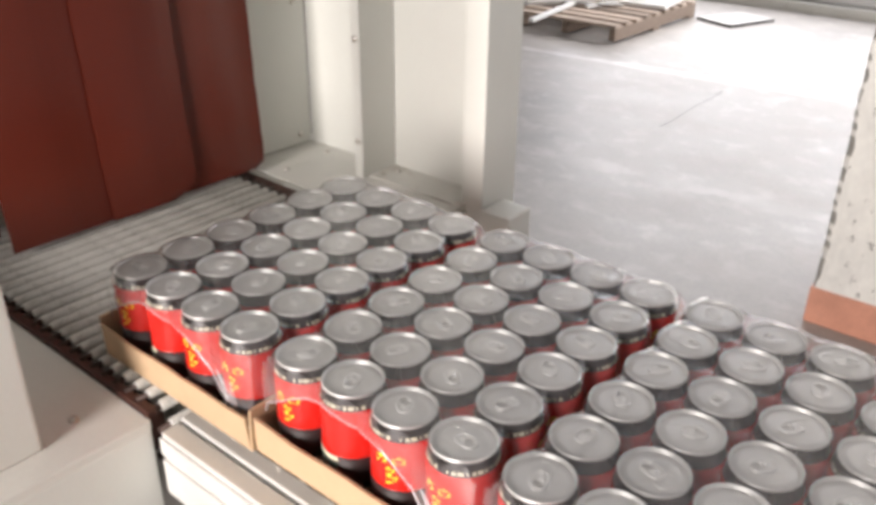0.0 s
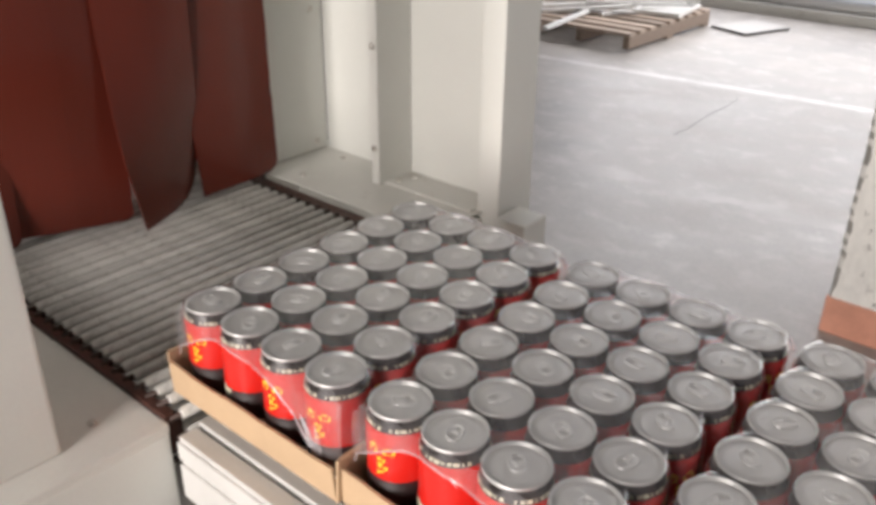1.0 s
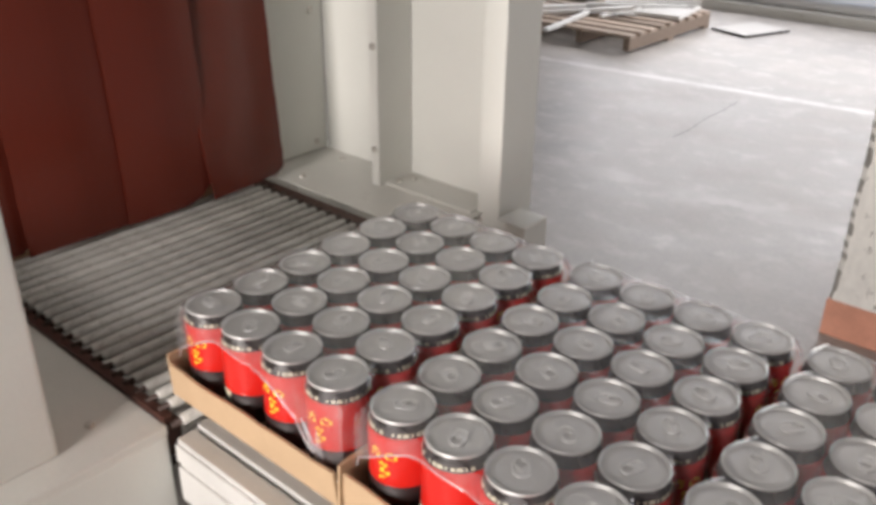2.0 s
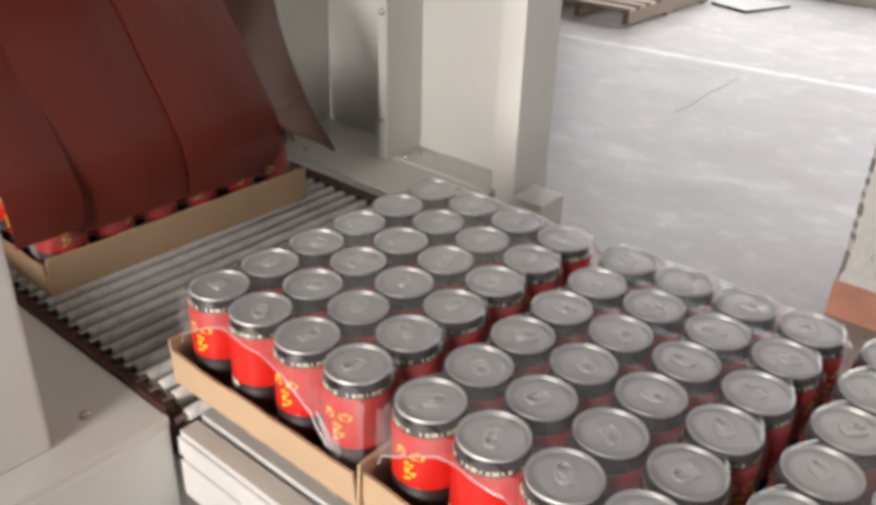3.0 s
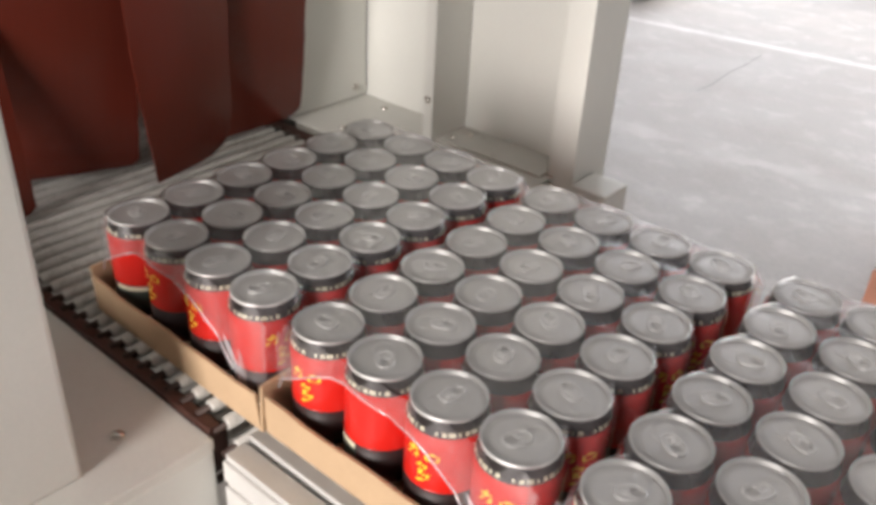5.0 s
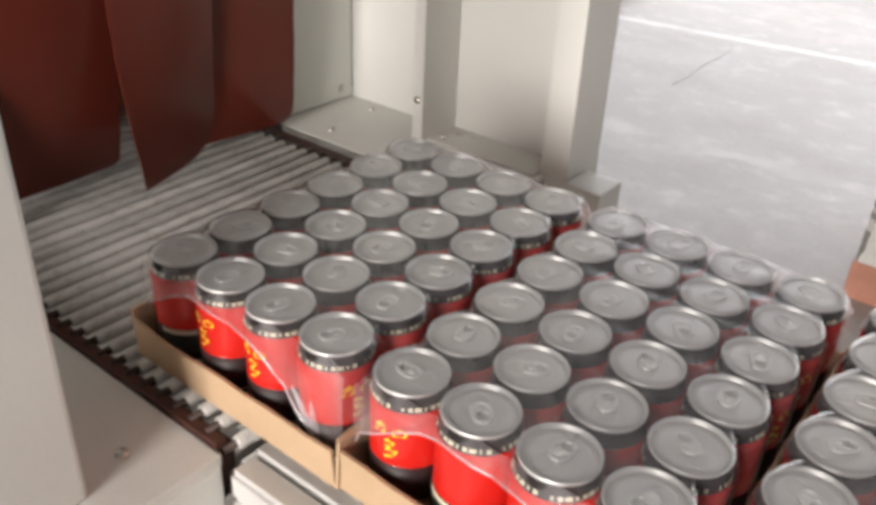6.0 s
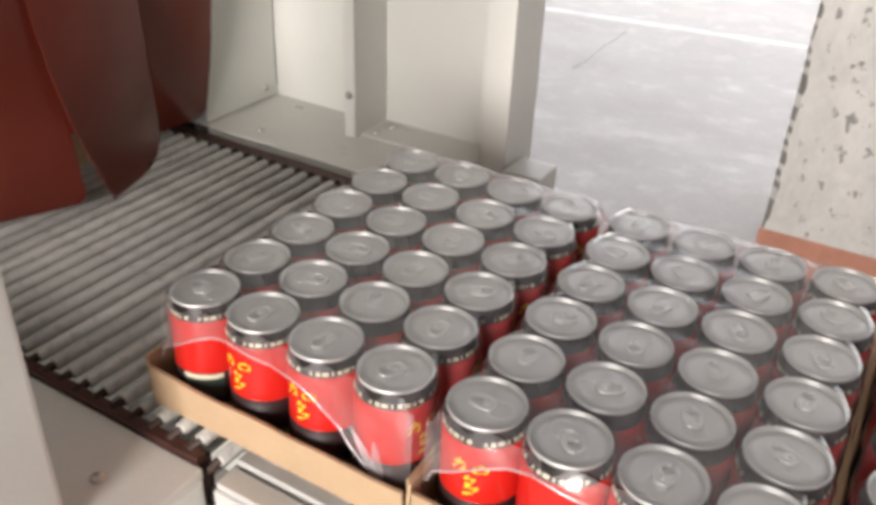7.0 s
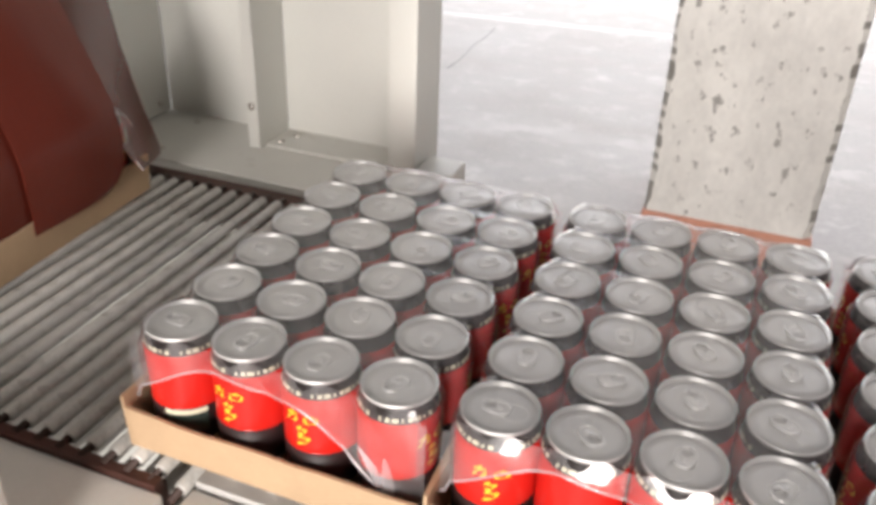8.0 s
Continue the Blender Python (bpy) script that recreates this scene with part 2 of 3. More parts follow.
def hall():
    structure("ground", box(-400, 400, -400, 400, -0.3, -0.012), CONCRETE, "pale concrete yard outside the hall")
    structure("floor", box(X0 - 0.2, X1 + 0.2, Y0 - 0.2, Y1 + 0.1, -0.25, 0), FLOOR, "worn pale grey painted concrete hall floor")
    # north wall with the wide gate
    bm = box(X0 - 0.2, -4.4, Y1, Y1 + 0.2, 0, HIGH)
    box(5.4, X1 + 0.2, Y1, Y1 + 0.2, 0, HIGH, bm=bm)
    box(-4.4, 5.4, Y1, Y1 + 0.2, 4.4, HIGH, bm=bm)
    structure("wall_north", bm, WALL, "grey painted hall wall with an open gate")
    bm = box(X0 - 0.2, -0.05, Y0 - 0.2, Y0, 0, HIGH)
    box(1.55, X1 + 0.2, Y0 - 0.2, Y0, 0, HIGH, bm=bm)
    box(-0.05, 1.55, Y0 - 0.2, Y0, 0, 0.7, bm=bm)
    box(-0.05, 1.55, Y0 - 0.2, Y0, 3.1, HIGH, bm=bm)
    structure("wall_south", bm, WALL, "grey painted hall wall with a window band")
    structure("wall_west", box(X0 - 0.2, X0, Y0, Y1, 0, HIGH), WALL, "grey painted hall wall")
    structure("wall_east", box(X1, X1 + 0.2, Y0, Y1, 0, HIGH), WALL, "grey painted hall wall")
    structure("ceiling", box(X0 - 0.2, X1 + 0.2, Y0 - 0.2, Y1 + 0.2, HIGH, HIGH + 0.2), ROOF, "grey sheet roof over the hall")
    # painted lines on the floor, with worn edges
    def line(x0, x1, y, slope, half, wear, seed):
        bm = bmesh.new()
        n = 160
        rows = []
        for k in range(n + 1):
            x = x0 + (x1 - x0) * k / n
            w = [half * (1 + wear * noise.noise((x * 5, seed + e, 0)) + 0.5 * wear * noise.noise((x * 23, seed + e, 1))) for e in (0, 7)]
            c = y + slope * x
            rows.append([bm.verts.new((x, c - max(w[0], 0.002), 0.0004)), bm.verts.new((x, c + max(w[1], 0.002), 0.0004))])
        for p, q in zip(rows, rows[1:]):
            bm.faces.new((p[0], q[0], q[1], p[1]))
        return bm

    structure("trim_floor_line", line(-3.8, 3.8, 4.82, 0.105, 0.04, 0.5, 1), LINE, "worn white line painted on the hall floor", "floor marking")
    structure("trim_worn_line", line(-2.1, 0.9, 2.98, 0.08, 0.05, 1.3, 3), LINE_WORN, "nearly worn off white line on the hall floor", "floor marking")
    bm = tube([(-1.14, 3.6, 0), (-1.13, 3.75, 0), (-1.155, 4.05, 0), (-1.15, 4.25, 0), (-1.163, 4.47, 0)], 0.002, 5)
    structure("trim_floor_crack", bm, DARK, "dark hairline crack in the hall floor", "floor crack")


def column():
    bm = bmesh.new()
    # plastered shaft with an uneven worn arris
    n, side = 90, [(0.125, 2.125), (0.645, 2.125), (0.645, 2.66), (0.125, 2.66)]
    rings = []
    for k in range(n + 1):
        z = 0.125 + k * (HIGH - 0.125) / n if k > 45 else 0.125 + k * 0.02
        ring = []
        for i, (x, y) in enumerate(side):
            e = 0.018 + 0.012 * noise.noise((z * 9, i * 3.1, 0.5)) + 0.007 * noise.noise((z * 31, i * 5.1, 2.5))
            sx, sy = (1 if i in (0, 3) else -1), (1 if i in (0, 1) else -1)
            a, b = (x, y + sy * e), (x + sx * e, y)
            for q in (a, b) if i in (0, 2) else (b, a):
                ring.append(bm.verts.new((q[0], q[1], z)))
        rings.append(ring)
    for a, b in zip(rings, rings[1:]):
        for k in range(8):
            f = bm.faces.new((a[k], a[(k + 1) % 8], b[(k + 1) % 8], b[k]))
            f.material_index = 1 if k % 2 == 0 and noise.noise((a[k].co.z * 41, k * 2.3, 3.0)) > (-0.05 if k == 0 else 0.2) else 0
    bmesh.ops.recalc_face_normals(bm, faces=bm.faces[:])
    col = thing("building_column", "square plastered concrete column, chipped white paint over an orange base band", "column", kind="structure")
    part("shaft", bm, [PLASTER, BARE], col, "white plaster with grey chips")
    part("base_band", box(0.12, 0.65, 2.12, 2.665, 0, 0.125, 0.006), ORANGE, col, "worn orange painted base")


def gate_sill():
    sill = thing("gate_sill_rail", "low white tubular rail on a pale sill along the gate", "rail")
    part("sill", box(-4.3, 5.3, 7.16, 7.36, 0, 0.085, 0.008), CREAM_WORN, sill, "pale sill")
    bm = tube([(-4.3, 7.28, 0.13), (5.3, 7.28, 0.13)], 0.05, 16)
    part("rail_tube", bm, WHITE_PIPE, sill, "white round tube")
    for x in (-4.0, -2.0, 0.0, 2.0, 4.0):
        part("bracket", box(x - 0.03, x + 0.03, 7.25, 7.31, 0.085, 0.1), GREY_STEEL, sill)


hall()
column()
gate_sill()

# ---- shrink tunnel ----
TOP = 0.8515  # top of the rods


def screw_mesh(r=0.006):
    return lathe([(r, 0), (r, 0.002), (r * 0.75, 0.0042), (r * 0.3, 0.005), (0, 0.005)], 10)


def tunnel():
    t = thing("shrink_tunnel", "cream painted steel shrink wrap tunnel with a curtained exit", "packaging machine")
    # exit end
    part("exit_panel", box(-0.575, -0.54, 0.487, 0.656, 0.848, 1.75, 0.003), CREAM, t)
    part("exit_panel", box(-0.575, -0.54, -0.5, -0.085, 0.848, 1.75, 0.003), CREAM, t)
    part("header", box(-0.575, -0.54, -0.083, 0.485, 1.29, 1.75, 0.003), CREAM, t)
    part("curtain_bar", box(-0.538, -0.47, -0.1, 0.48, 1.252, 1.28, 0.003), ALU_DULL, t, "bar that carries the curtain")
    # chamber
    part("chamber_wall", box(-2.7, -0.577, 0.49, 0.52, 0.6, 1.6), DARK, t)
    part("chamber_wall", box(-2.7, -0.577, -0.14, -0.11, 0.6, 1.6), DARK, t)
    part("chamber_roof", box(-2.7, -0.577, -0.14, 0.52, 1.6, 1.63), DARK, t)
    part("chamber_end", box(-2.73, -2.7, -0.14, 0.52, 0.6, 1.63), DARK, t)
    part("housing", box(-2.75, -0.577, 0.522, 0.64, 0.0, 1.75, 0.004), CREAM, t)
    part("housing", box(-2.75, -0.577, -0.5, -0.142, 0.0, 1.75, 0.004), CREAM, t)
    part("housing_roof", box(-2.75, -0.54, -0.5, 0.64, 1.752, 1.79, 0.004), CREAM, t)
    # far side of the exit bay
    part("base_plate", box(-0.575, -0.1, 0.479, 0.70, 0.8442, 0.846, 0.0005), CREAM_WORN, t, "cream plate with screws")
    part("side_panel", box(-0.54, -0.334, 0.658, 0.676, 0.846, 1.75, 0.002), CREAM, t)
    part("channel_post", box(-0.334, -0.314, 0.577, 0.664, 0.846, 1.75, 0.0025), CREAM, t)
    part("recess_panel", box(-0.314, -0.10, 0.664, 0.684, 0.848, 1.75, 0.002), CREAM, t, "pale cream inset panel")
    part("recess_sill", box(-0.314, -0.112, 0.592, 0.664, 0.846, 0.8495, 0.001), CREAM_WORN, t)
    part("corner_post", box(-0.112, -0.066, 0.610, 0.704, 0.60, 1.75, 0.004), CREAM, t)
    part("foot_block", box(-0.064, -0.004, 0.60, 0.665, 0.62, 0.849, 0.004), CREAM, t)
    part("lower_panel", box(-0.575, -0.1, 0.60, 0.66, 0.05, 0.835, 0.003), CREAM, t)
    # near side of the exit bay
    part("cover_plate", box(-0.575, -0.004, -0.40, -0.072, 0.828, 0.840, 0.002), CREAM_WORN, t, "cream cover plate with a screw")
    part("cabinet_front", box(-0.03, -0.003, -0.40, -0.074, 0.05, 0.8285, 0.002), CREAM, t)
    part("near_post", box(-0.11, -0.045, -0.36, -0.174, 0.840, 1.75, 0.004), CREAM, t)
    # unseen low plate, added to keep window light off the packs' near side
    part("low_side_guard", box(-0.538, -0.112, -0.215, -0.2, 0.842, 0.935, 0.002), CREAM, t)
    s = part("screw", screw_mesh(), STEEL, t)
    s.matrix_basis = pose(-0.468, 0.629, 0.846)
    for p in ((-0.454, 0.514, 0.846, 0, 0, 0), (-0.068, -0.128, 0.840, 0, 0, 0), (-0.54, 0.628, 0.867, 0, 90, 0), (-0.54, 0.628, 1.128, 0, 90, 0),
              (-0.324, 0.577, 0.915, 90, 0, 0), (-0.324, 0.577, 1.10, 90, 0, 0), (-0.296, 0.61, 0.849, 0, 0, 0), (-0.285, 0.64, 0.849, 0, 0, 0)):
        again(s, pose(*p), t)


tunnel()

# ---- rod conveyor in the tunnel ----
PITCH, SPROCKET = 0.0243, 0.036
ROD_R = 0.0069
RODS = []


def rod_conveyor():
    c = thing("rod_conveyor", "chain conveyor of grey sleeved rods with brown oily side rails", "conveyor")
    part("chain_rail", box(-2.6, -0.004, 0.446, 0.472, 0.79, 0.838, 0.002), RUST, c)
    part("chain_rail", box(-2.6, -0.012, -0.071, -0.059, 0.79, 0.846, 0.002), RUST, c)
    part("chain_guide", box(-2.6, -0.02, 0.424, 0.446, 0.79, 0.836, 0.002), RUST, c)
    part("chain_guide", box(-2.6, -0.02, -0.059, -0.046, 0.79, 0.829, 0.002), RUST, c)
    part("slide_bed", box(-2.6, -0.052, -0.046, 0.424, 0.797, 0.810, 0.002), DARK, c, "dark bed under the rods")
    part("end_shaft", rod_x_y(0.012, -0.07, 0.45), ROD_PIN, c)
    c.children[-1].location = (-0.034, 0, TOP - ROD_R - SPROCKET)
    first = part("rod", rod_x_y(ROD_R, -0.066, 0.440, 14, 0.0042, 0.014), [ROD, ROD_PIN], c)
    RODS.append(first)
    for k in range(97):
        RODS.append(again(first, pose(0, 0, 0), c))


rod_conveyor()

# ---- outfeed conveyor ----


def outfeed():
    c = thing("outfeed_conveyor", "roller outfeed conveyor with slotted aluminium side profiles", "conveyor")

    for y0, d in ((-0.068, 1), (0.43, -1)):
        for name, a, b, z0, z1 in (("side_profile", 0, 0.022, 0.74, 0.826), ("slot_floor", 0.022, 0.027, 0.74, 0.815), ("inner_profile", 0.027, 0.045, 0.74, 0.831),
                                   ("upper_flange", -0.004, 0, 0.797, 0.820), ("lower_flange", -0.004, 0, 0.742, 0.789)):
            part(name, box(0.006, 1.25, min(y0 + d * a, y0 + d * b), max(y0 + d * a, y0 + d * b), z0, z1, 0.0012), BLACK if name == "slot_floor" else ALU, c)
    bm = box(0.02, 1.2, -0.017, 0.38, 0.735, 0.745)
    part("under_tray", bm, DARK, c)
    r = part("roller", rod_x_y(0.0155, -0.016, 0.377, 16, 0.006, 0.006), [ALU_DULL, BLACK], c)
    r.location = (0.03, 0, TOP - 0.0155)
    b = part("bearing", lathe([(0.0, 0), (0.009, 0), (0.009, 0.006), (0.004, 0.008), (0, 0.008)], 12), STEEL, c)
    b.matrix_basis = pose(0.03, -0.0155, TOP - 0.0135, 90, 0, 0)
    for k in range(1, 31):
        again(r, pose(0.03 + 0.039 * k, 0, TOP - 0.0155), c)
        again(b, pose(0.03 + 0.039 * k, -0.0155, TOP - 0.0135, 90, 0, 0), c)
    for x, y in ((0.05, -0.06), (1.17, -0.06), (0.05, 0.385), (1.17, 0.385)):
        part("leg", box(x, x + 0.04, y, y + 0.04, 0, 0.74, 0.003), ALU_DULL, c)


outfeed()

# ---- shrink wrapped packs of cans ----
P, PY, CAN_R, CAN_H = 0.066, 0.0658, 0.0327, 0.1155


def can_meshes():
    # material 3 is the painted shade round the lower body
    body = lathe([(0, 0.004), (0.02, 0.003), (0.0245, 0), (0.0275, 0.004), (0.0318, 0.010), (CAN_R, 0.014), (CAN_R, 0.046), (CAN_R, 0.046), (CAN_R, 0.047),
                  (CAN_R, 0.088), (CAN_R, 0.095), (0.0325, 0.0975), (0.0320, 0.0995), (0.0312, 0.1030), (0.0303, 0.1070), (0.0290, 0.1115), (0.0288, 0.1125)], 36,
                 mats=[2, 2, 2, 2, 3, 3, 3, 0, 0, 0, 0, 0, 1, 1, 1, 1])
    lid = lathe([(0.0285, 0.1122), (0.0297, 0.1128), (0.0300, 0.1142), (0.0297, 0.1154), (0.0292, 0.1155), (0.0287, 0.1147), (0.0281, 0.1122), (0.0276, 0.1112), (0.0270, 0.1112),
                 (0.0258, 0.1124), (0.019, 0.1127), (0.012, 0.1127), (0, 0.1128)], 36)
    # pull tab: a ring plate with a finger hole, and its rivet
    tab = bmesh.new()
    n = 20
    lo, hi = 0.1133, 0.1144
    loops = []
    for z in (lo, hi):
        outer, inner = [], []
        for k in range(n):
            a = 2 * math.pi * k / n
            sx = 0.0115 * math.copysign(abs(math.cos(a)) ** 0.8, math.cos(a))
            outer.append(tab.verts.new((sx + 0.003, 0.0078 * math.copysign(abs(math.sin(a)) ** 0.8, math.sin(a)), z)))
            inner.append(tab.verts.new((0.0048 * math.cos(a) + 0.0075, 0.0046 * math.sin(a), z)))
        loops.append((outer, inner))
    (o0, i0), (o1, i1) = loops
    for k in range(n):
        q = (k + 1) % n
        tab.faces.new((o1[k], o1[q], i1[q], i1[k]))
        tab.faces.new((o0[k], o0[q], o1[q], o1[k]))
        tab.faces.new((i0[q], i0[k], i1[k], i1[q]))
    lathe([(0.003, hi), (0.0026, hi + 0.0009), (0, hi + 0.001)], 10, tab)
    for rx, ry, cx, rr, zz in ((0.0108, 0.0072, 0.003, 0.0011, hi), (0.0052, 0.0050, 0.0075, 0.0008, hi + 0.0003)):
        ring = [(cx + rx * math.copysign(abs(math.cos(a)) ** 0.8, math.cos(a)), ry * math.copysign(abs(math.sin(a)) ** 0.8, math.sin(a)), zz) for a in np.linspace(0, 2 * math.pi, 21)]
        tube(ring, rr, 6, tab)
    # score line of the mouth
    tube([(-0.006 + 0.0105 * math.cos(a) - 0.005, 0.0095 * math.sin(a), 0.1129) for a in np.linspace(0.9, 5.4, 16)], 0.0004, 5, tab)
    return body, lid, tab


def ribbon(points, width, bm=None, r=CAN_R + 0.0004):
    """A plain stroke, given in arc length and height, laid round the can and facing -y."""
    bm = bm or bmesh.new()
    fine = []
    for (u0, v0), (u1, v1) in zip(points, points[1:]):
        fine += [Vector((u0 + (u1 - u0) * f, v0 + (v1 - v0) * f)) for f in (0, 0.34, 0.67)]
    fine.append(Vector(points[-1]))
    rows = []
    for k, c in enumerate(fine):
        d = (fine[min(k + 1, len(fine) - 1)] - fine[max(k - 1, 0)]).normalized()
        w = Vector((-d.y, d.x)) * width * (0.32 + 0.22 * math.sin(k * 1.3))
        rows.append([bm.verts.new((r * math.sin(q.x / r), -r * math.cos(q.x / r), q.y)) for q in (c - w, c + w)])
    for p, q in zip(rows, rows[1:]):
        bm.faces.new((p[0], q[0], q[1], p[1]))
    return bm


def neck_marks_mesh():
    bm = bmesh.new()
    for k in range(34):
        if k % 9 == 8:
            continue
        a = 2 * math.pi * k / 34
        w = 0.055 + 0.03 * ((k * 7) % 3 - 1)
        vs = []
        for z, r in ((0.1012, 0.03185), (0.1046, 0.03115)):
            for s in (-w, w):
                vs.append(bm.verts.new((r * math.cos(a + s), r * math.sin(a + s), z)))
        bm.faces.new((vs[0], vs[1], vs[3], vs[2]))
    return bm


def patch_mesh(v0, v1, half):
    bm = bmesh.new()
    r = CAN_R + 0.0004
    rows = [[bm.verts.new((r * math.sin(a), r * math.cos(a), z)) for a in np.linspace(-half, half, 9)] for z in (v0, v1)]
    for k in range(8):
        bm.faces.new((rows[0][k], rows[0][k + 1], rows[1][k + 1], rows[1][k]))
    return bm


def mesh_of(name, bm, mats):
    me = bpy.data.meshes.new(name)
    bm.to_mesh(me)
    bm.free()
    for m in mats:
        me.materials.append(m)
    return me


BODY, LID, TAB = can_meshes()
EMBLEM = ribbon([(-0.0145, 0.0815), (-0.0045, 0.0832), (-0.0060, 0.0770), (-0.0092, 0.0758)], 0.0030)
ribbon([(-0.0088, 0.0862), (-0.0105, 0.0800), (-0.0148, 0.0752)], 0.0028, EMBLEM)
ribbon([(0.0025, 0.0765), (0.0023, 0.0818), (0.0075, 0.0832), (0.0128, 0.0822), (0.0116, 0.0772), (0.0025, 0.0765)], 0.0026, EMBLEM)
TAIL = ribbon([(-0.001, 0.0720), (-0.0055, 0.0682), (0.0035, 0.0695), (0.0005, 0.0652), (-0.0045, 0.0636)], 0.0026)
ribbon([(0.000, 0.0640), (-0.0045, 0.0598), (0.0060, 0.0612), (0.002, 0.0562), (-0.0055, 0.0535)], 0.0028, TAIL)
CAN_DATA = {
    "can": mesh_of("can", BODY, [RED, CANBLACK, CAN_ALU, CANSHADE]),
    "lid": mesh_of("lid", LID, [LID_ALU]),
    "pull_tab": mesh_of("pull_tab", TAB, [TAB_ALU]),
    "emblem": mesh_of("emblem", EMBLEM, [YELLOW]),
    "emblem_tail": mesh_of("emblem_tail", TAIL, [YELLOW]),
    "neck_print": mesh_of("neck_print", neck_marks_mesh(), [PRINT]),
    "label_bar": mesh_of("label_bar", patch_mesh(0.040, 0.045, 0.55), [PRINT]),
    "label_patch": mesh_of("label_patch", patch_mesh(0.020, 0.0395, 0.55), [GREENISH]),
}
XA, XB, YA, YB = -0.036, 3 * P + 0.036, -0.0375, 5 * PY + 0.0375  # tray


def tray_meshes():
    th, flare = 0.003, 0.004
    base = box(XA, XB, YA, YB, 0, th)
    walls = []
    h_side, h_end = 0.043, 0.052
    for name, x0, x1, y0, y1, h, dx, dy in (("side", XA, XB, YA - th, YA, h_side, 0, -flare), ("side", XA, XB, YB, YB + th, h_side, 0, flare),
                                            ("end", XB, XB + th, YA - th, YB + th, h_end, flare, 0), ("end", XA - th, XA, YA - th, YB + th, h_end, -flare, 0)):
        bm = box(x0, x1, y0, y1, 0, h)
        bmesh.ops.subdivide_edges(bm, edges=[e for e in bm.edges if e.calc_length() > 0.2], cuts=9)
        for v in bm.verts:
            if v.co.z > h / 2:
                v.co.x += dx * (1 + 0.6 * noise.noise((v.co.y * 17, h, dx)))
                v.co.y += dy * (1 + 0.6 * noise.noise((v.co.x * 17, h, dy)))
                v.co.z += 0.0016 * noise.noise((v.co.x * 13, v.co.y * 13, h * 50))
        walls.append(bm)
    return base, walls


def film_mesh():
    bm = bmesh.new()
    rim = CAN_H + 0.0006
    nx, ny = 56, 84

    def cell(x, y):
        i, j = min(3, max(0, round(x / P))), min(5, max(0, round(y / PY)))
        return math.hypot(x - i * P, y - j * PY)

    def top(x, y):
        over = max(0.0, cell(x, y) - 0.0285)
        return rim - 0.05 * over - 1.5 * over * over + 0.0005 * noise.noise((x * 60, y * 60, 1.0))

    def ends(y):  # how far the film stands out at the pack's ends
        j = min(5, max(0, round(y / PY)))
        d = abs(y - j * PY) / (PY / 2)
        return 0.0335 - 0.013 * d ** 2

    y0, y1 = -0.026, 5 * PY + 0.026
    ys = np.linspace(y0, y1, ny)
    cols = []
    for y in ys:
        e = ends(y)
        line = []
        for f in np.linspace(0, 1, 9):  # tail end, upwards
            line.append((-e - 0.0012, y, 0.05 + f * 0.05))
        line.append((-e + 0.001, y, 0.1045))
        for x in np.linspace(0.005 - e, 3 * P + e - 0.005, nx):
            line.append((x, y, top(x, y)))
        line.append((3 * P + e - 0.001, y, 0.1045))
        for f in np.linspace(0, 1, 9):
            line.append((3 * P + e + 0.0012, y, 0.10 - f * 0.05))
        cols.append([bm.verts.new(p) for p in line])
    for a, b in zip(cols, cols[1:]):
        for k in range(len(a) - 1):
            bm.faces.new((a[k], b[k], b[k + 1], a[k + 1])).smooth = True
    return bm


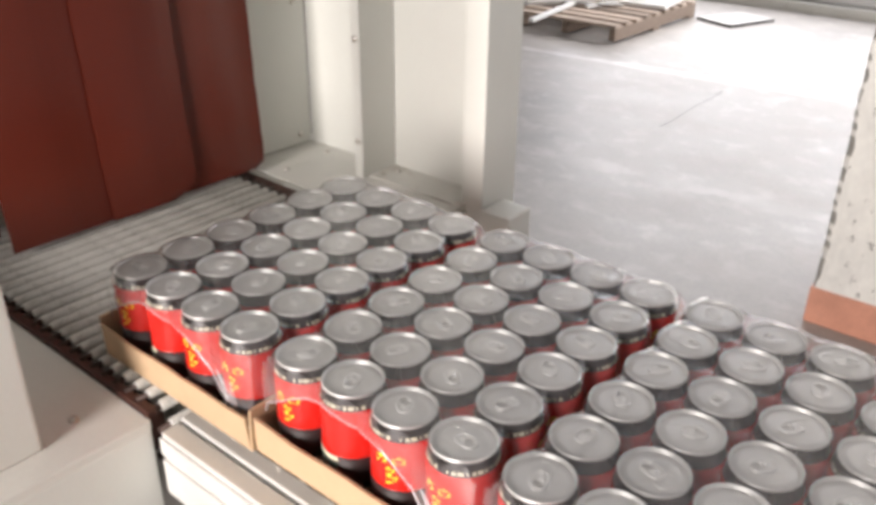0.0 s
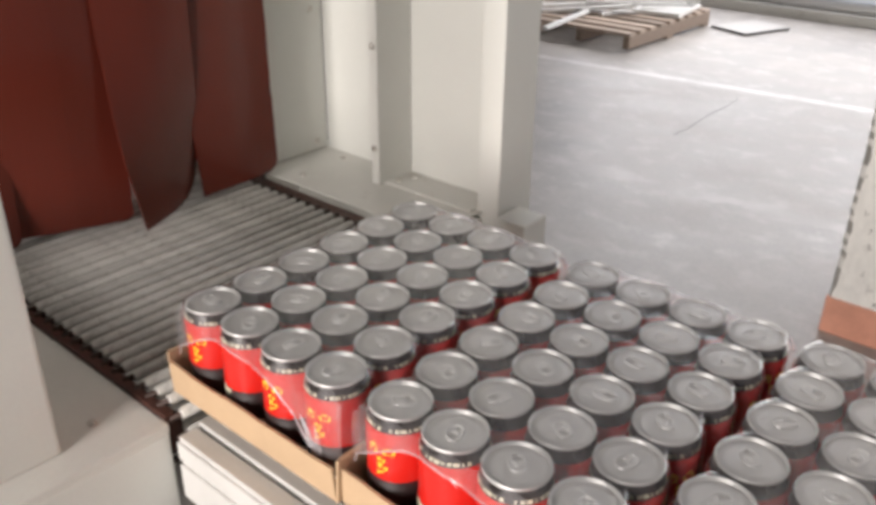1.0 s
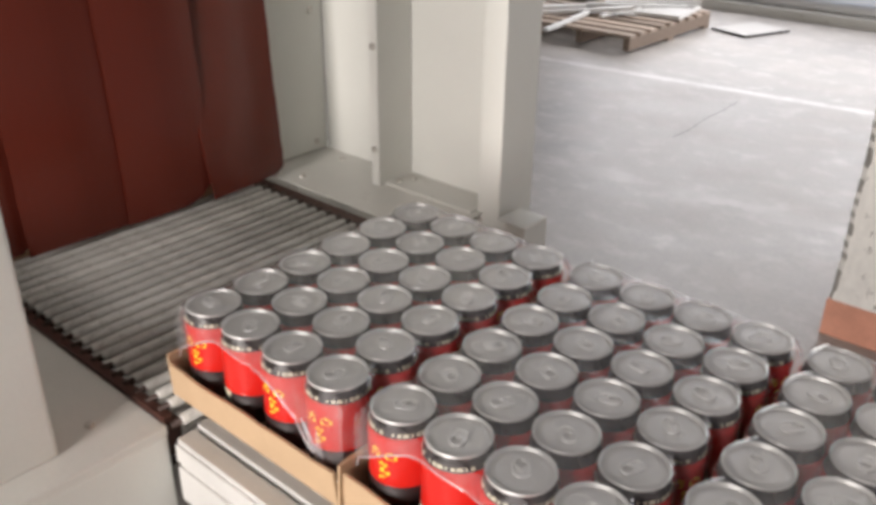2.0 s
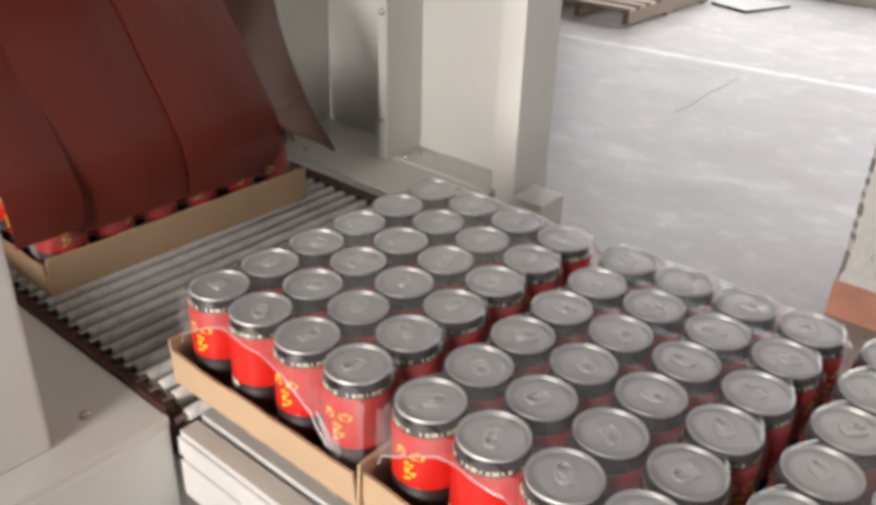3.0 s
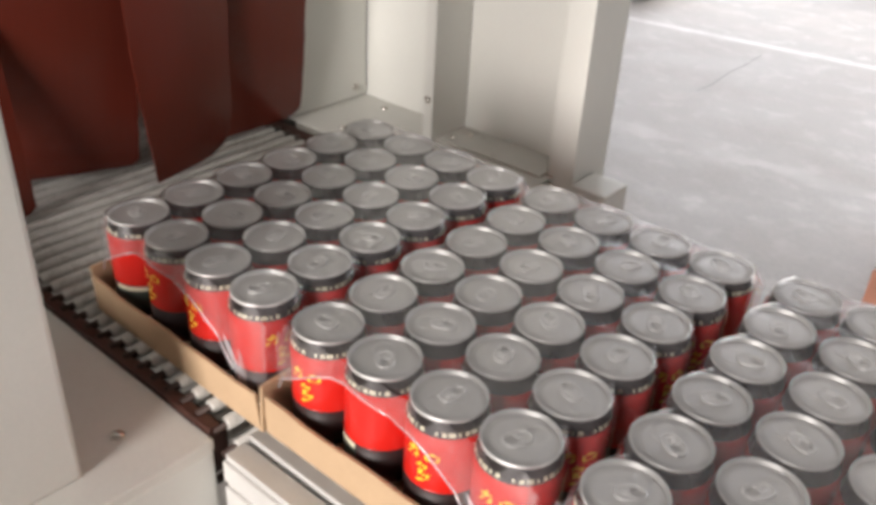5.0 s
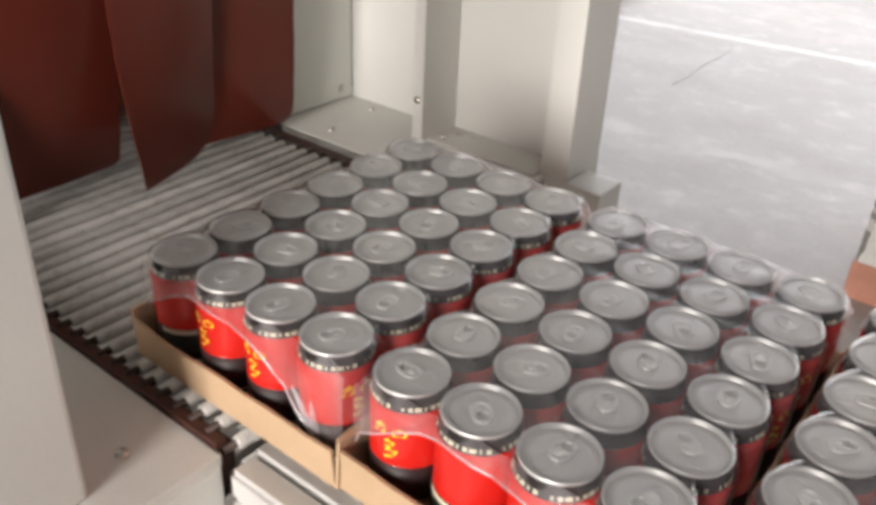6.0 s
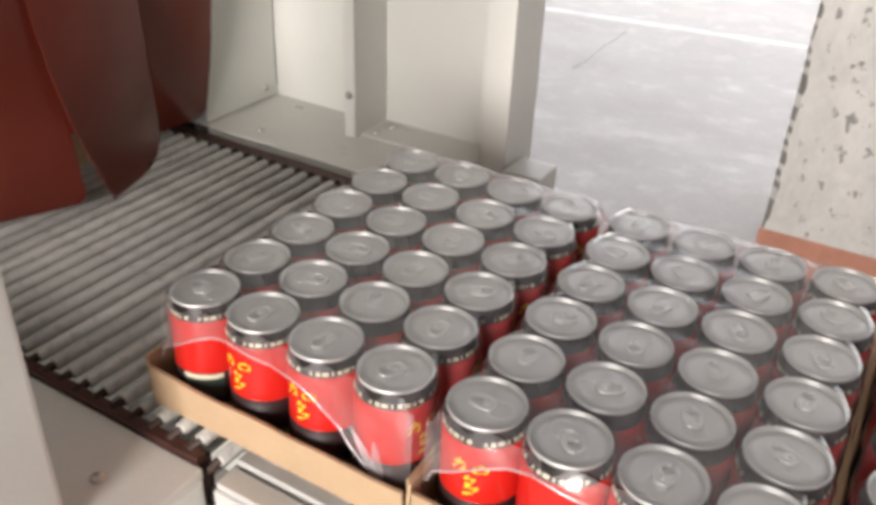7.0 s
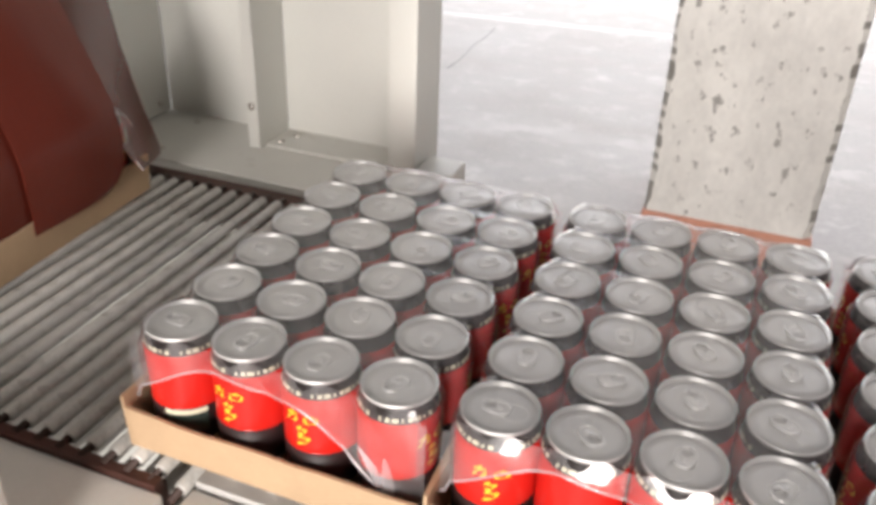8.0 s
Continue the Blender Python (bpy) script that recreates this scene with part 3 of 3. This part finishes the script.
def side_film_mesh(side, yc):
    """The shrunk edge over an open side: shallow at the tail, drawn down to the tray at the leading end."""
    bm = bmesh.new()
    rim = CAN_H + 0.0006
    rows = []
    for x in np.linspace(-0.0345, 3 * P + 0.0345, 57):
        u = (x + 0.0345) / (3 * P + 0.069)
        i = min(3, max(0, round(x / P)))
        dx = min(abs(x - i * P), 0.033)
        out = 0.033 * (0.80 + 0.20 * math.sqrt(max(0, 1 - (dx / 0.0345) ** 2)))
        depth = 0.017 + 0.003 * math.sin(17 * u) + 0.088 * min(1, max(0, (u - 0.46) / 0.5)) ** 1.7 + 0.04 * max(0, 1 - u / 0.34) ** 1.4
        row = []
        for v in np.linspace(0, 1, 11):
            d = depth * v
            y = yc + side * (0.0255 + (out - 0.0255) * min(1, d / 0.016) + 0.0008)
            drop = 0.010 if abs(x - 1.5 * P) > 0.127 else 0.0
            row.append(bm.verts.new((x, y, rim - drop - 0.001 - d - 0.003 * (dx / 0.033) ** 2)))
        rows.append(row)
    for a, b in zip(rows, rows[1:]):
        for k in range(10):
            bm.faces.new((a[k], b[k], b[k + 1], a[k + 1])).smooth = True
    folds = tube([r[-1].co.copy() for r in rows], 0.0009, 6)
    if side > 0:  # rolled hem along the far rims, its highlight put in as whiter film
        tube([r[1].co + Vector((0, 0, 0.002)) for r in rows], 0.002, 6, folds)

    def on_side(u, v):
        f = min(55.99, max(0, u * 56))
        k, g = int(f), min(9.99, max(0, v * 10))
        q, f, g = int(g), f - int(f), g - int(g)
        at_v = [rows[c][q].co.lerp(rows[c][q + 1].co, g) for c in (k, k + 1)]
        return at_v[0].lerp(at_v[1], f) + Vector((0, side * 0.0007, 0))

    for u0, v0, u1, wide in ((0.80, 0.66, 0.892, 0.0055), (0.885, 0.55, 0.905, 0.0050)):
        line = [on_side(u0 + (u1 - u0) * f ** 0.8, v0 + (0.985 - v0) * f) for f in np.linspace(0, 1, 13)]
        strip = []
        for k, p in enumerate(line):
            w = Vector((wide * math.sin(math.pi * min(1, 0.06 + k / 17)), 0, 0))
            strip.append([folds.verts.new(p - w), folds.verts.new(p + w)])
        for p, q in zip(strip, strip[1:]):
            folds.faces.new((p[0], q[0], q[1], p[1])).smooth = True
    return bm, folds


TRAY_BASE, TRAY_WALLS = tray_meshes()
NEAR_BM, NEAR_EDGE = side_film_mesh(-1, 0.0)
FAR_BM, FAR_EDGE = side_film_mesh(1, 5 * PY)
PACK_DATA = {
    "tray": mesh_of("tray", TRAY_BASE, [CARD]),
    "film": mesh_of("film", film_mesh(), [FILM]),
    "sides": [mesh_of("film_side", bm, [FILM_SIDE]) for bm in (NEAR_BM, FAR_BM)],
    "edges": [mesh_of("film_edge", bm, [FILM_EDGE]) for bm in (NEAR_EDGE, FAR_EDGE)],
    "walls": [mesh_of("tray_wall", bm, [CARD]) for bm in TRAY_WALLS],
}


def pack(x, seed, turn, dy, label, faces):
    rnd = random.Random(seed)
    p = thing("can_pack", label, "can multipack", pose(x, dy, TOP, 0, 0, turn), "wrapped packs on the conveyor")
    tray = new("tray", PACK_DATA["tray"])
    tray.parent = p
    tagged(tray, "low brown cardboard tray")
    for me in PACK_DATA["walls"]:
        w = new("tray_wall", me)
        w.parent = tray
    for i in range(4):
        for j in range(6):
            can = new("can", CAN_DATA["can"])
            can.parent = p
            if j == 0:
                spin = faces[i] + rnd.uniform(-3, 3)
            elif i == 3 or i == 0:
                spin = rnd.uniform(40, 140) if i == 3 else rnd.uniform(-140, -40)
            else:
                spin = rnd.uniform(0, 360)
            can.matrix_basis = pose(i * P + rnd.uniform(-0.0005, 0.0005), j * PY + rnd.uniform(-0.0004, 0.0004), 0.003, 0, 0, spin)
            names = ["lid", "pull_tab"] + (["neck_print"] if j == 0 or i == 3 else [])
            if j == 0 or i in (0, 3):
                names += ["emblem", "emblem_tail", "label_bar", "label_patch"]
            for name in names:
                o = new(name, CAN_DATA[name])
                o.parent = can
                if name == "pull_tab":
                    o.matrix_basis = pose(0, 0, 0, 0, 0, rnd.uniform(0, 360))
    film = tagged(new("shrink_film", PACK_DATA["film"]), "clear glossy shrink film")
    film.parent = p
    film.location = (0, 0, 0.003)
    for name, meshes in (("film_side", PACK_DATA["sides"]), ("film_edge", PACK_DATA["edges"])):
        for me in meshes:
            new(name, me).parent = film
    return p


BASE = "red drink cans shrink wrapped on cardboard tray"
PACK_A = pack(0.0, 11, 0, 0, BASE + " past the tunnel exit", (12, 150, 5, 14))
PACK_B = pack(0.279, 23, -0.08, 0.0045, BASE + " on outfeed rollers", (8, 160, 20, -5))
PACK_C = pack(0.552, 37, 0.0, 0.007, BASE + " on outfeed rollers", (-12, 10, 30, 100))
PACK_D = pack(-0.63, 41, -0.37, -0.0013, BASE + " leaving the tunnel", (-150, -6, 2, 75))
PACK_E = pack(-1.23, 53, -0.3, 0.0, BASE + " under the curtain", (10, -20, 140, 5))

# ---- exit curtain ----
STRIP_L, SEGS, HINGE_X, HINGE_Z = 0.394, 56, -0.485, 1.254
STRIPS = []


def curtain():
    seg = STRIP_L / SEGS
    for y0, y1, lag, bow, corner, label in ((-0.075, 0.014, -0.015, 0.0015, 0.01, "narrow brick-red silicone curtain strip hanging in the tunnel exit"),
                               (0.005, 0.188, -0.002, 0.0018, 0.01, "brick-red silicone curtain strip with a ragged slit edge"),
                               (0.165, 0.325, 0.004, 0.0022, 0.045, "brick-red silicone curtain strip hanging between two others"),
                               (0.306, 0.482, -0.005, 0.0025, 0.022, "brick-red silicone curtain strip at the far end of the bar")):
        s = thing("curtain_strip", label, "curtain strip", pose(HINGE_X + lag, (y0 + y1) / 2, HINGE_Z), "strips of the exit curtain")
        pieces = []
        for k in range(SEGS):
            bm = bmesh.new()
            n, hw = 1, (y1 - y0) / 2
            front, back = [], []
            for r in range(n + 1):
                zz = -(seg + 0.0008) * r / n + 0.0002
                jag = [0.0016 * noise.noise((y0 * 40 + e * 7, (k * n + r) * 0.31, 3.0)) for e in (0, 1)]
                ring = []
                for f in np.linspace(-1, 1, 7):
                    left = STRIP_L - (k + r / n) * seg  # to the lower end
                    cut = corner - math.sqrt(max(0, corner ** 2 - max(0, corner - left) ** 2)) if f > 0 else 0.0
                    ring.append((0.0001 - 0.0002 * r / n + bow * (1 - f * f), f * (hw - cut) + (jag[0] if f == -1 else jag[1] if f == 1 else 0), zz))
                front.append([bm.verts.new((x + 0.0006, y, z)) for x, y, z in ring])
                back.append([bm.verts.new((x - 0.0006, y, z)) for x, y, z in ring])
            for a, b in zip(front, front[1:]):
                for q in range(6):
                    bm.faces.new((a[q], b[q], b[q + 1], a[q + 1])).smooth = True
            for a, b in zip(back, back[1:]):
                for q in range(6):
                    bm.faces.new((a[q + 1], b[q + 1], b[q], a[q])).smooth = True
            for r in range(n):  # cut edges
                for q in (0, 6):
                    vs = [bm.verts.new(v.co) for v in (front[r][q], back[r][q], back[r + 1][q], front[r + 1][q])]
                    bm.faces.new(vs)
            if k == SEGS - 1:
                bm.faces.new([bm.verts.new(v.co) for v in front[-1] + back[-1][::-1]])
            pieces.append(part("strip_piece", bm, SILICONE, s))
        STRIPS.append(pieces)


curtain()

# ---- pallet and things by the gate ----


def pallet():
    p = thing("wooden_pallet", "weathered brown wooden pallet on the hall floor", "pallet", pose(-2.24, 5.06, 0, 0, 0, 0))
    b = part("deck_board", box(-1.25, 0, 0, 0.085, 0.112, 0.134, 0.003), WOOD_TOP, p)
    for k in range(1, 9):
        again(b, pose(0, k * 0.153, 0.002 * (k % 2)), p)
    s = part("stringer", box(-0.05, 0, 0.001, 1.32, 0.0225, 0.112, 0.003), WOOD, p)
    for x in (-0.4, -0.8, -1.2):
        again(s, pose(x, 0, 0), p)
    c = part("bottom_board", box(-1.25, 0, 0.6, 0.7, 0, 0.022, 0.002), WOOD, p)
    for y in (0.62,):
        again(c, pose(0, y, 0), p)


def load():
    """Loose metal pieces on the pallet, and the board beside it."""
    for k, (a, b, r, m, label) in enumerate((((-3.15, 5.25, 0.15), (-2.62, 5.75, 0.19), 0.022, ALU, "pale aluminium bar lying across the pallet"),
                                             ((-3.3, 5.5, 0.155), (-2.5, 6.1, 0.17), 0.02, ALU_DULL, "dull aluminium bar lying across the pallet"),
                                             ((-2.95, 5.6, 0.2), (-2.3, 6.05, 0.2), 0.018, WHITE_PIPE, "white painted bar on the pallet load"),
                                             ((-2.9, 5.8, 0.2), (-2.28, 6.25, 0.21), 0.018, WHITE_PIPE, "white painted bar on the pallet load"),
                                             ((-3.3, 6.0, 0.2), (-2.4, 6.35, 0.2), 0.025, GREY_STEEL, "grey steel bar on the pallet load"),
                                             ((-2.98, 5.42, 0.16), (-2.5, 5.62, 0.165), 0.012, GREY_STEEL, "thin grey steel bar on the pallet boards"),
                                             ((-2.72, 5.95, 0.23), (-2.26, 6.3, 0.235), 0.016, ALU, "pale aluminium bar on the pallet load"),
                                             ((-3.2, 5.2, 0.145), (-2.85, 5.62, 0.15), 0.03, GREY_STEEL, "grey steel angle on the pallet boards"),
                                             ((-2.74, 4.72, 0.155), (-2.86, 5.5, 0.158), 0.02, WHITE_PIPE, "white painted bar sticking out over the pallet's edge"),
                                             ((-2.72, 5.45, 0.152), (-2.62, 5.76, 0.16), 0.02, WHITE_PIPE, "short white painted bar on the pallet boards"),
                                             ((-3.3, 5.32, 0.15), (-2.98, 5.8, 0.152), 0.035, ALU, "wide pale aluminium bar on the pallet boards"))):
        d = Vector(b) - Vector(a)
        bm = box(0, d.length, -r, r, -r * 0.6, r * 0.6, 0.002)
        ob = tagged(part("metal_bar", bm, m), label, "metal bar", "loose bars on the pallet")
        ob.matrix_basis = Matrix.Translation(a) @ d.to_track_quat("X", "Z").to_matrix().to_4x4()
    frame_thing = thing("sheet_frame", "white bent steel tray frame lying on the pallet", "steel frame", pose(-2.62, 5.78, 0.136, 0, 0, 8))
    part("frame_sheet", box(0, 0.36, 0, 0.5, 0.0, 0.004), WHITE_PIPE, frame_thing)
    for x0, x1, y0, y1 in ((0, 0.36, -0.02, 0), (0, 0.36, 0.5, 0.52), (-0.02, 0, -0.02, 0.52), (0.36, 0.38, -0.02, 0.52)):
        part("frame_flange", box(x0, x1, y0, y1, 0, 0.03, 0.002), WHITE_PIPE, frame_thing)
    tagged(part("steel_block", box(-3.35, -3.17, 6.05, 6.2, 0.137, 0.36, 0.006), GREY_STEEL), "dark grey steel block on the pallet", "steel block")
    bm = box(0, 0.36, 0, 0.5, 0.0, 0.02, 0.001)
    ob = tagged(part("floor_board", bm, [BOARD, BLACK]), "white board with dark edges lying on the floor", "board")
    for f in ob.data.polygons:
        f.material_index = 1 if abs(f.normal.z) < 0.5 else 0
    ob.matrix_basis = pose(-2.18, 6.30, 0.002, 0, 0, -20)


pallet()
load()

# ---- movement ----
LEAD = [(0.0, -0.90), (0.5, -0.80), (1.0, -0.70), (1.5, -0.60), (2.0, -0.50), (2.3, -0.437), (2.5, -0.397), (3.0, -0.294), (3.5, -0.207), (4.0, -0.107),
        (4.5, -0.034), (5.0, 0.028), (5.5, 0.07), (6.0, 0.107), (6.5, 0.143), (7.0, 0.182), (7.5, 0.210), (8.0, 0.216)]  # leading tray edge of the pack in the exit
NEXT = [(0.0, -1.952), (8.0, -0.352)]  # that of the pack behind it
BELT = 0.2  # metres a second
AHEAD = [(0.0, -0.103), (0.5, -0.033), (1.0, 0.0), (2.5, 0.003), (3.5, 0.002), (4.0, 0.001), (4.25, 0.002), (4.5, 0.010), (5.0, 0.072), (5.5, 0.112), (6.0, 0.149), (6.5, 0.184),
         (7.0, 0.224), (7.5, 0.253), (8.0, 0.260)]
# each strip: seconds, how far a pack pushes it out, and the bend from its top to its end (radians)
REST = {
    0: [(0, 0, -0.12), (1.0, 0, -0.1), (2.0, 0.01, 0.0), (2.3, 0.085, 0), (2.5, 0.125, 0), (2.75, 0.178, 0), (3.0, 0.226, 0.0), (3.2, 0.21, 0.0), (3.35, 0.1, 0.1), (3.5, 0.03, 0.2), (4.0, 0, 0.15), (4.5, 0, 0.0), (5.0, 0, 0.1), (6.5, 0, 0.0), (7.5, 0, 0.1), (8.0, 0, 0.3)],
    1: [(0, 0, 0.1), (0.5, 0, -0.04), (1.0, 0, -0.14), (1.5, 0, 0.0)],
    2: [(0, 0, 0.1), (0.3, 0, 0.04), (0.5, 0, 0.08), (1.0, 0, 0.12), (1.5, 0, 0.06)],
    3: [(0, 0, 0.08), (0.5, 0, 0.12), (1.0, 0, 0.03), (1.5, 0, 0.05)],
}
PUSHED = [(2.0, 0.016, 0), (2.3, 0.064, 0), (2.5, 0.104, 0), (2.75, 0.157, 0), (3.0, 0.206, 0), (3.2, 0.228, 0.08), (3.35, 0.13, 0.62), (3.5, 0, 1.47), (4.0, 0, 1.47)]
FALL = {
    1: [(4.4, 0, 1.44), (4.6, 0, 1.2), (4.75, 0, 0.45), (4.9, 0, -0.1), (5.0, 0, -0.3), (5.2, 0, -0.2), (5.5, 0, -0.15), (6.3, 0, -0.35), (6.5, 0, -0.36), (6.8, 0, -0.16), (7.0, 0, 0.0)],
    2: [(4.5, 0, 1.44), (4.75, 0, 1.0), (4.9, 0, 0.3), (5.0, 0, 0.05), (5.1, 0, -0.03), (5.3, 0, 0.03), (6.3, 0, -0.03), (6.5, 0, -0.05), (7.0, 0, 0.15)],
    3: [(4.25, 0, 0.75), (4.5, 0, 0.12), (4.7, 0, -0.04), (4.9, 0, -0.06), (5.0, 0, -0.15), (5.3, 0, -0.08), (6.3, 0, -0.14), (6.5, 0, -0.16), (7.0, 0, -0.28)],
}
AGAIN = [(7.3, 0.016, 0.04), (7.5, 0.034, 0.02), (7.75, 0.088, 0), (8.0, 0.136, 0)]
AGAIN_FAR = [(7.3, 0.012, -0.02), (7.5, 0.018, 0.11), (7.75, 0.014, 0.30), (8.0, 0.01, 0.48)]
# twist at the lower end, degrees
SWING = {
    1: [(0, 0), (0.5, -4), (1.0, -16), (1.5, -5), (2.0, 0), (4.7, 0), (5.0, -14), (5.3, -6), (6.3, 3), (6.5, 3), (7.0, -25), (7.3, -6), (7.5, 0)],
    2: [(0, 0), (0.3, 0), (0.5, 5), (1.0, 31), (1.5, 12), (2.0, 0), (4.8, 0), (5.0, 16), (5.3, 12), (6.3, 26), (6.5, 28), (7.0, 26), (7.3, 6), (7.5, 0)],
    3: [(0, 0), (2.0, 8), (2.3, 20), (2.5, 27), (2.75, 32), (3.0, 36), (3.5, 43), (4.0, 41), (4.25, 22), (4.5, 4), (4.7, 0), (5.5, 0), (6.5, -12), (7.0, -4), (7.5, 14), (8.0, 34)],
}
# drift to the side, metres
ASIDE = {
    2: [(0, 0), (0.5, 0), (1.0, -0.012), (1.5, 0), (6.5, 0), (7.0, 0.024), (7.5, 0)],
    3: [(0, 0), (2.0, 0.01), (2.5, 0.022), (3.0, 0.004), (3.5, -0.005), (4.0, 0.01), (4.5, 0), (7.0, 0), (7.5, 0.005), (8.0, 0.025)],
}
# the last strip rides up over the pack's far corner and twists
BESIDE = [(2.0, 0.012, 0.08), (2.3, 0.015, 0.25), (2.5, 0.016, 0.39), (2.75, 0.01, 0.75), (3.0, 0.004, 1.07), (3.25, 0.015, 1.1), (3.5, 0.02, 1.05), (3.8, 0.006, 1.07), (4.0, 0, 1.06)]


def at(rows, t):
    return float(np.interp(t, [r[0] for r in rows], [r[1] for r in rows]))


def strip_angles(push, bend, soft):
    """Lean of each piece: straight from the bar to the pack's upper edge, hanging below it; or an even bend."""
    drop, seg = 0.283, STRIP_L / SEGS
    lean, reach = math.atan2(push, drop), math.hypot(push, drop)
    out = []
    for q in range(SEGS):
        d = (q + 0.5) * seg
        f = min(1, max(0, (reach + 0.012 + (soft - 0.05) / 3 - d) / soft))
        out.append(lean * f * f * (3 - 2 * f) + bend * (q + 0.5) / SEGS)
    return out


def strip_pose(k, angles, swing, aside, ease=2.5):
    """Middle of piece k's upper edge."""
    seg, x, z = STRIP_L / SEGS, 0.0, 0.0
    for q in range(k):
        x, z = x + seg * math.sin(angles[q]), z - seg * math.cos(angles[q])
    f = (k + 0.5) / SEGS
    return pose(x, aside * f ** 2.5, z, 0, -math.degrees(angles[k]), 0) @ pose(0, 0, 0, 0, 0, swing * f ** ease)


def rod_pose(u):
    """Place of a rod that has gone u past the end of the straight, round the end shaft and back below."""
    z = TOP - ROD_R
    if u < 0:
        return pose(-0.034 + u, 0, z)
    arc = math.pi * SPROCKET
    if u < arc:
        a = u / SPROCKET
        return pose(-0.034 + SPROCKET * math.sin(a), 0, z - SPROCKET * (1 - math.cos(a)))
    return pose(-0.034 - (u - arc), 0, z - 2 * SPROCKET)


def motions():
    lead = 3 * P + 0.036
    walk(PACK_D, [(t, pose(x - lead, -0.0013, TOP, 0, 0, -0.37)) for t, x in LEAD])
    walk(PACK_E, [(t, pose(x - lead, 0, TOP, 0, 0, 3.0)) for t, x in NEXT])
    walk(PACK_A, [(t, pose(x, 0, TOP)) for t, x in AHEAD])
    walk(PACK_B, [(t, pose(x + 0.278, 0.0045, TOP, 0, 0, -0.08)) for t, x in AHEAD])
    walk(PACK_C, [(t, pose(x + 0.552, 0.007, TOP)) for t, x in AHEAD])
    for s, pieces in enumerate(STRIPS):
        rows = REST[s] + ((BESIDE if s == 3 else PUSHED) + FALL[s] + (AGAIN_FAR if s == 3 else AGAIN) if s else [])
        shapes = [(t, strip_angles(push, bend, 0.2 if s == 3 else 0.085)) for t, push, bend in rows]
        for k, ob in enumerate(pieces):
            walk(ob, [(t, strip_pose(k, angles, *(at(d[s], t) if s in d else 0 for d in (SWING, ASIDE)), 1.2 if s == 3 else 2.5)) for t, angles in shapes])
    fine = [0.1 * k for k in range(81)]
    for k, ob in enumerate(RODS):
        u0 = 0.09 - PITCH * k
        walk(ob, [(t, rod_pose(u0 + BELT * t)) for t in (fine if u0 + BELT * 8 > -0.03 else (0.0, 8.0))])


motions()
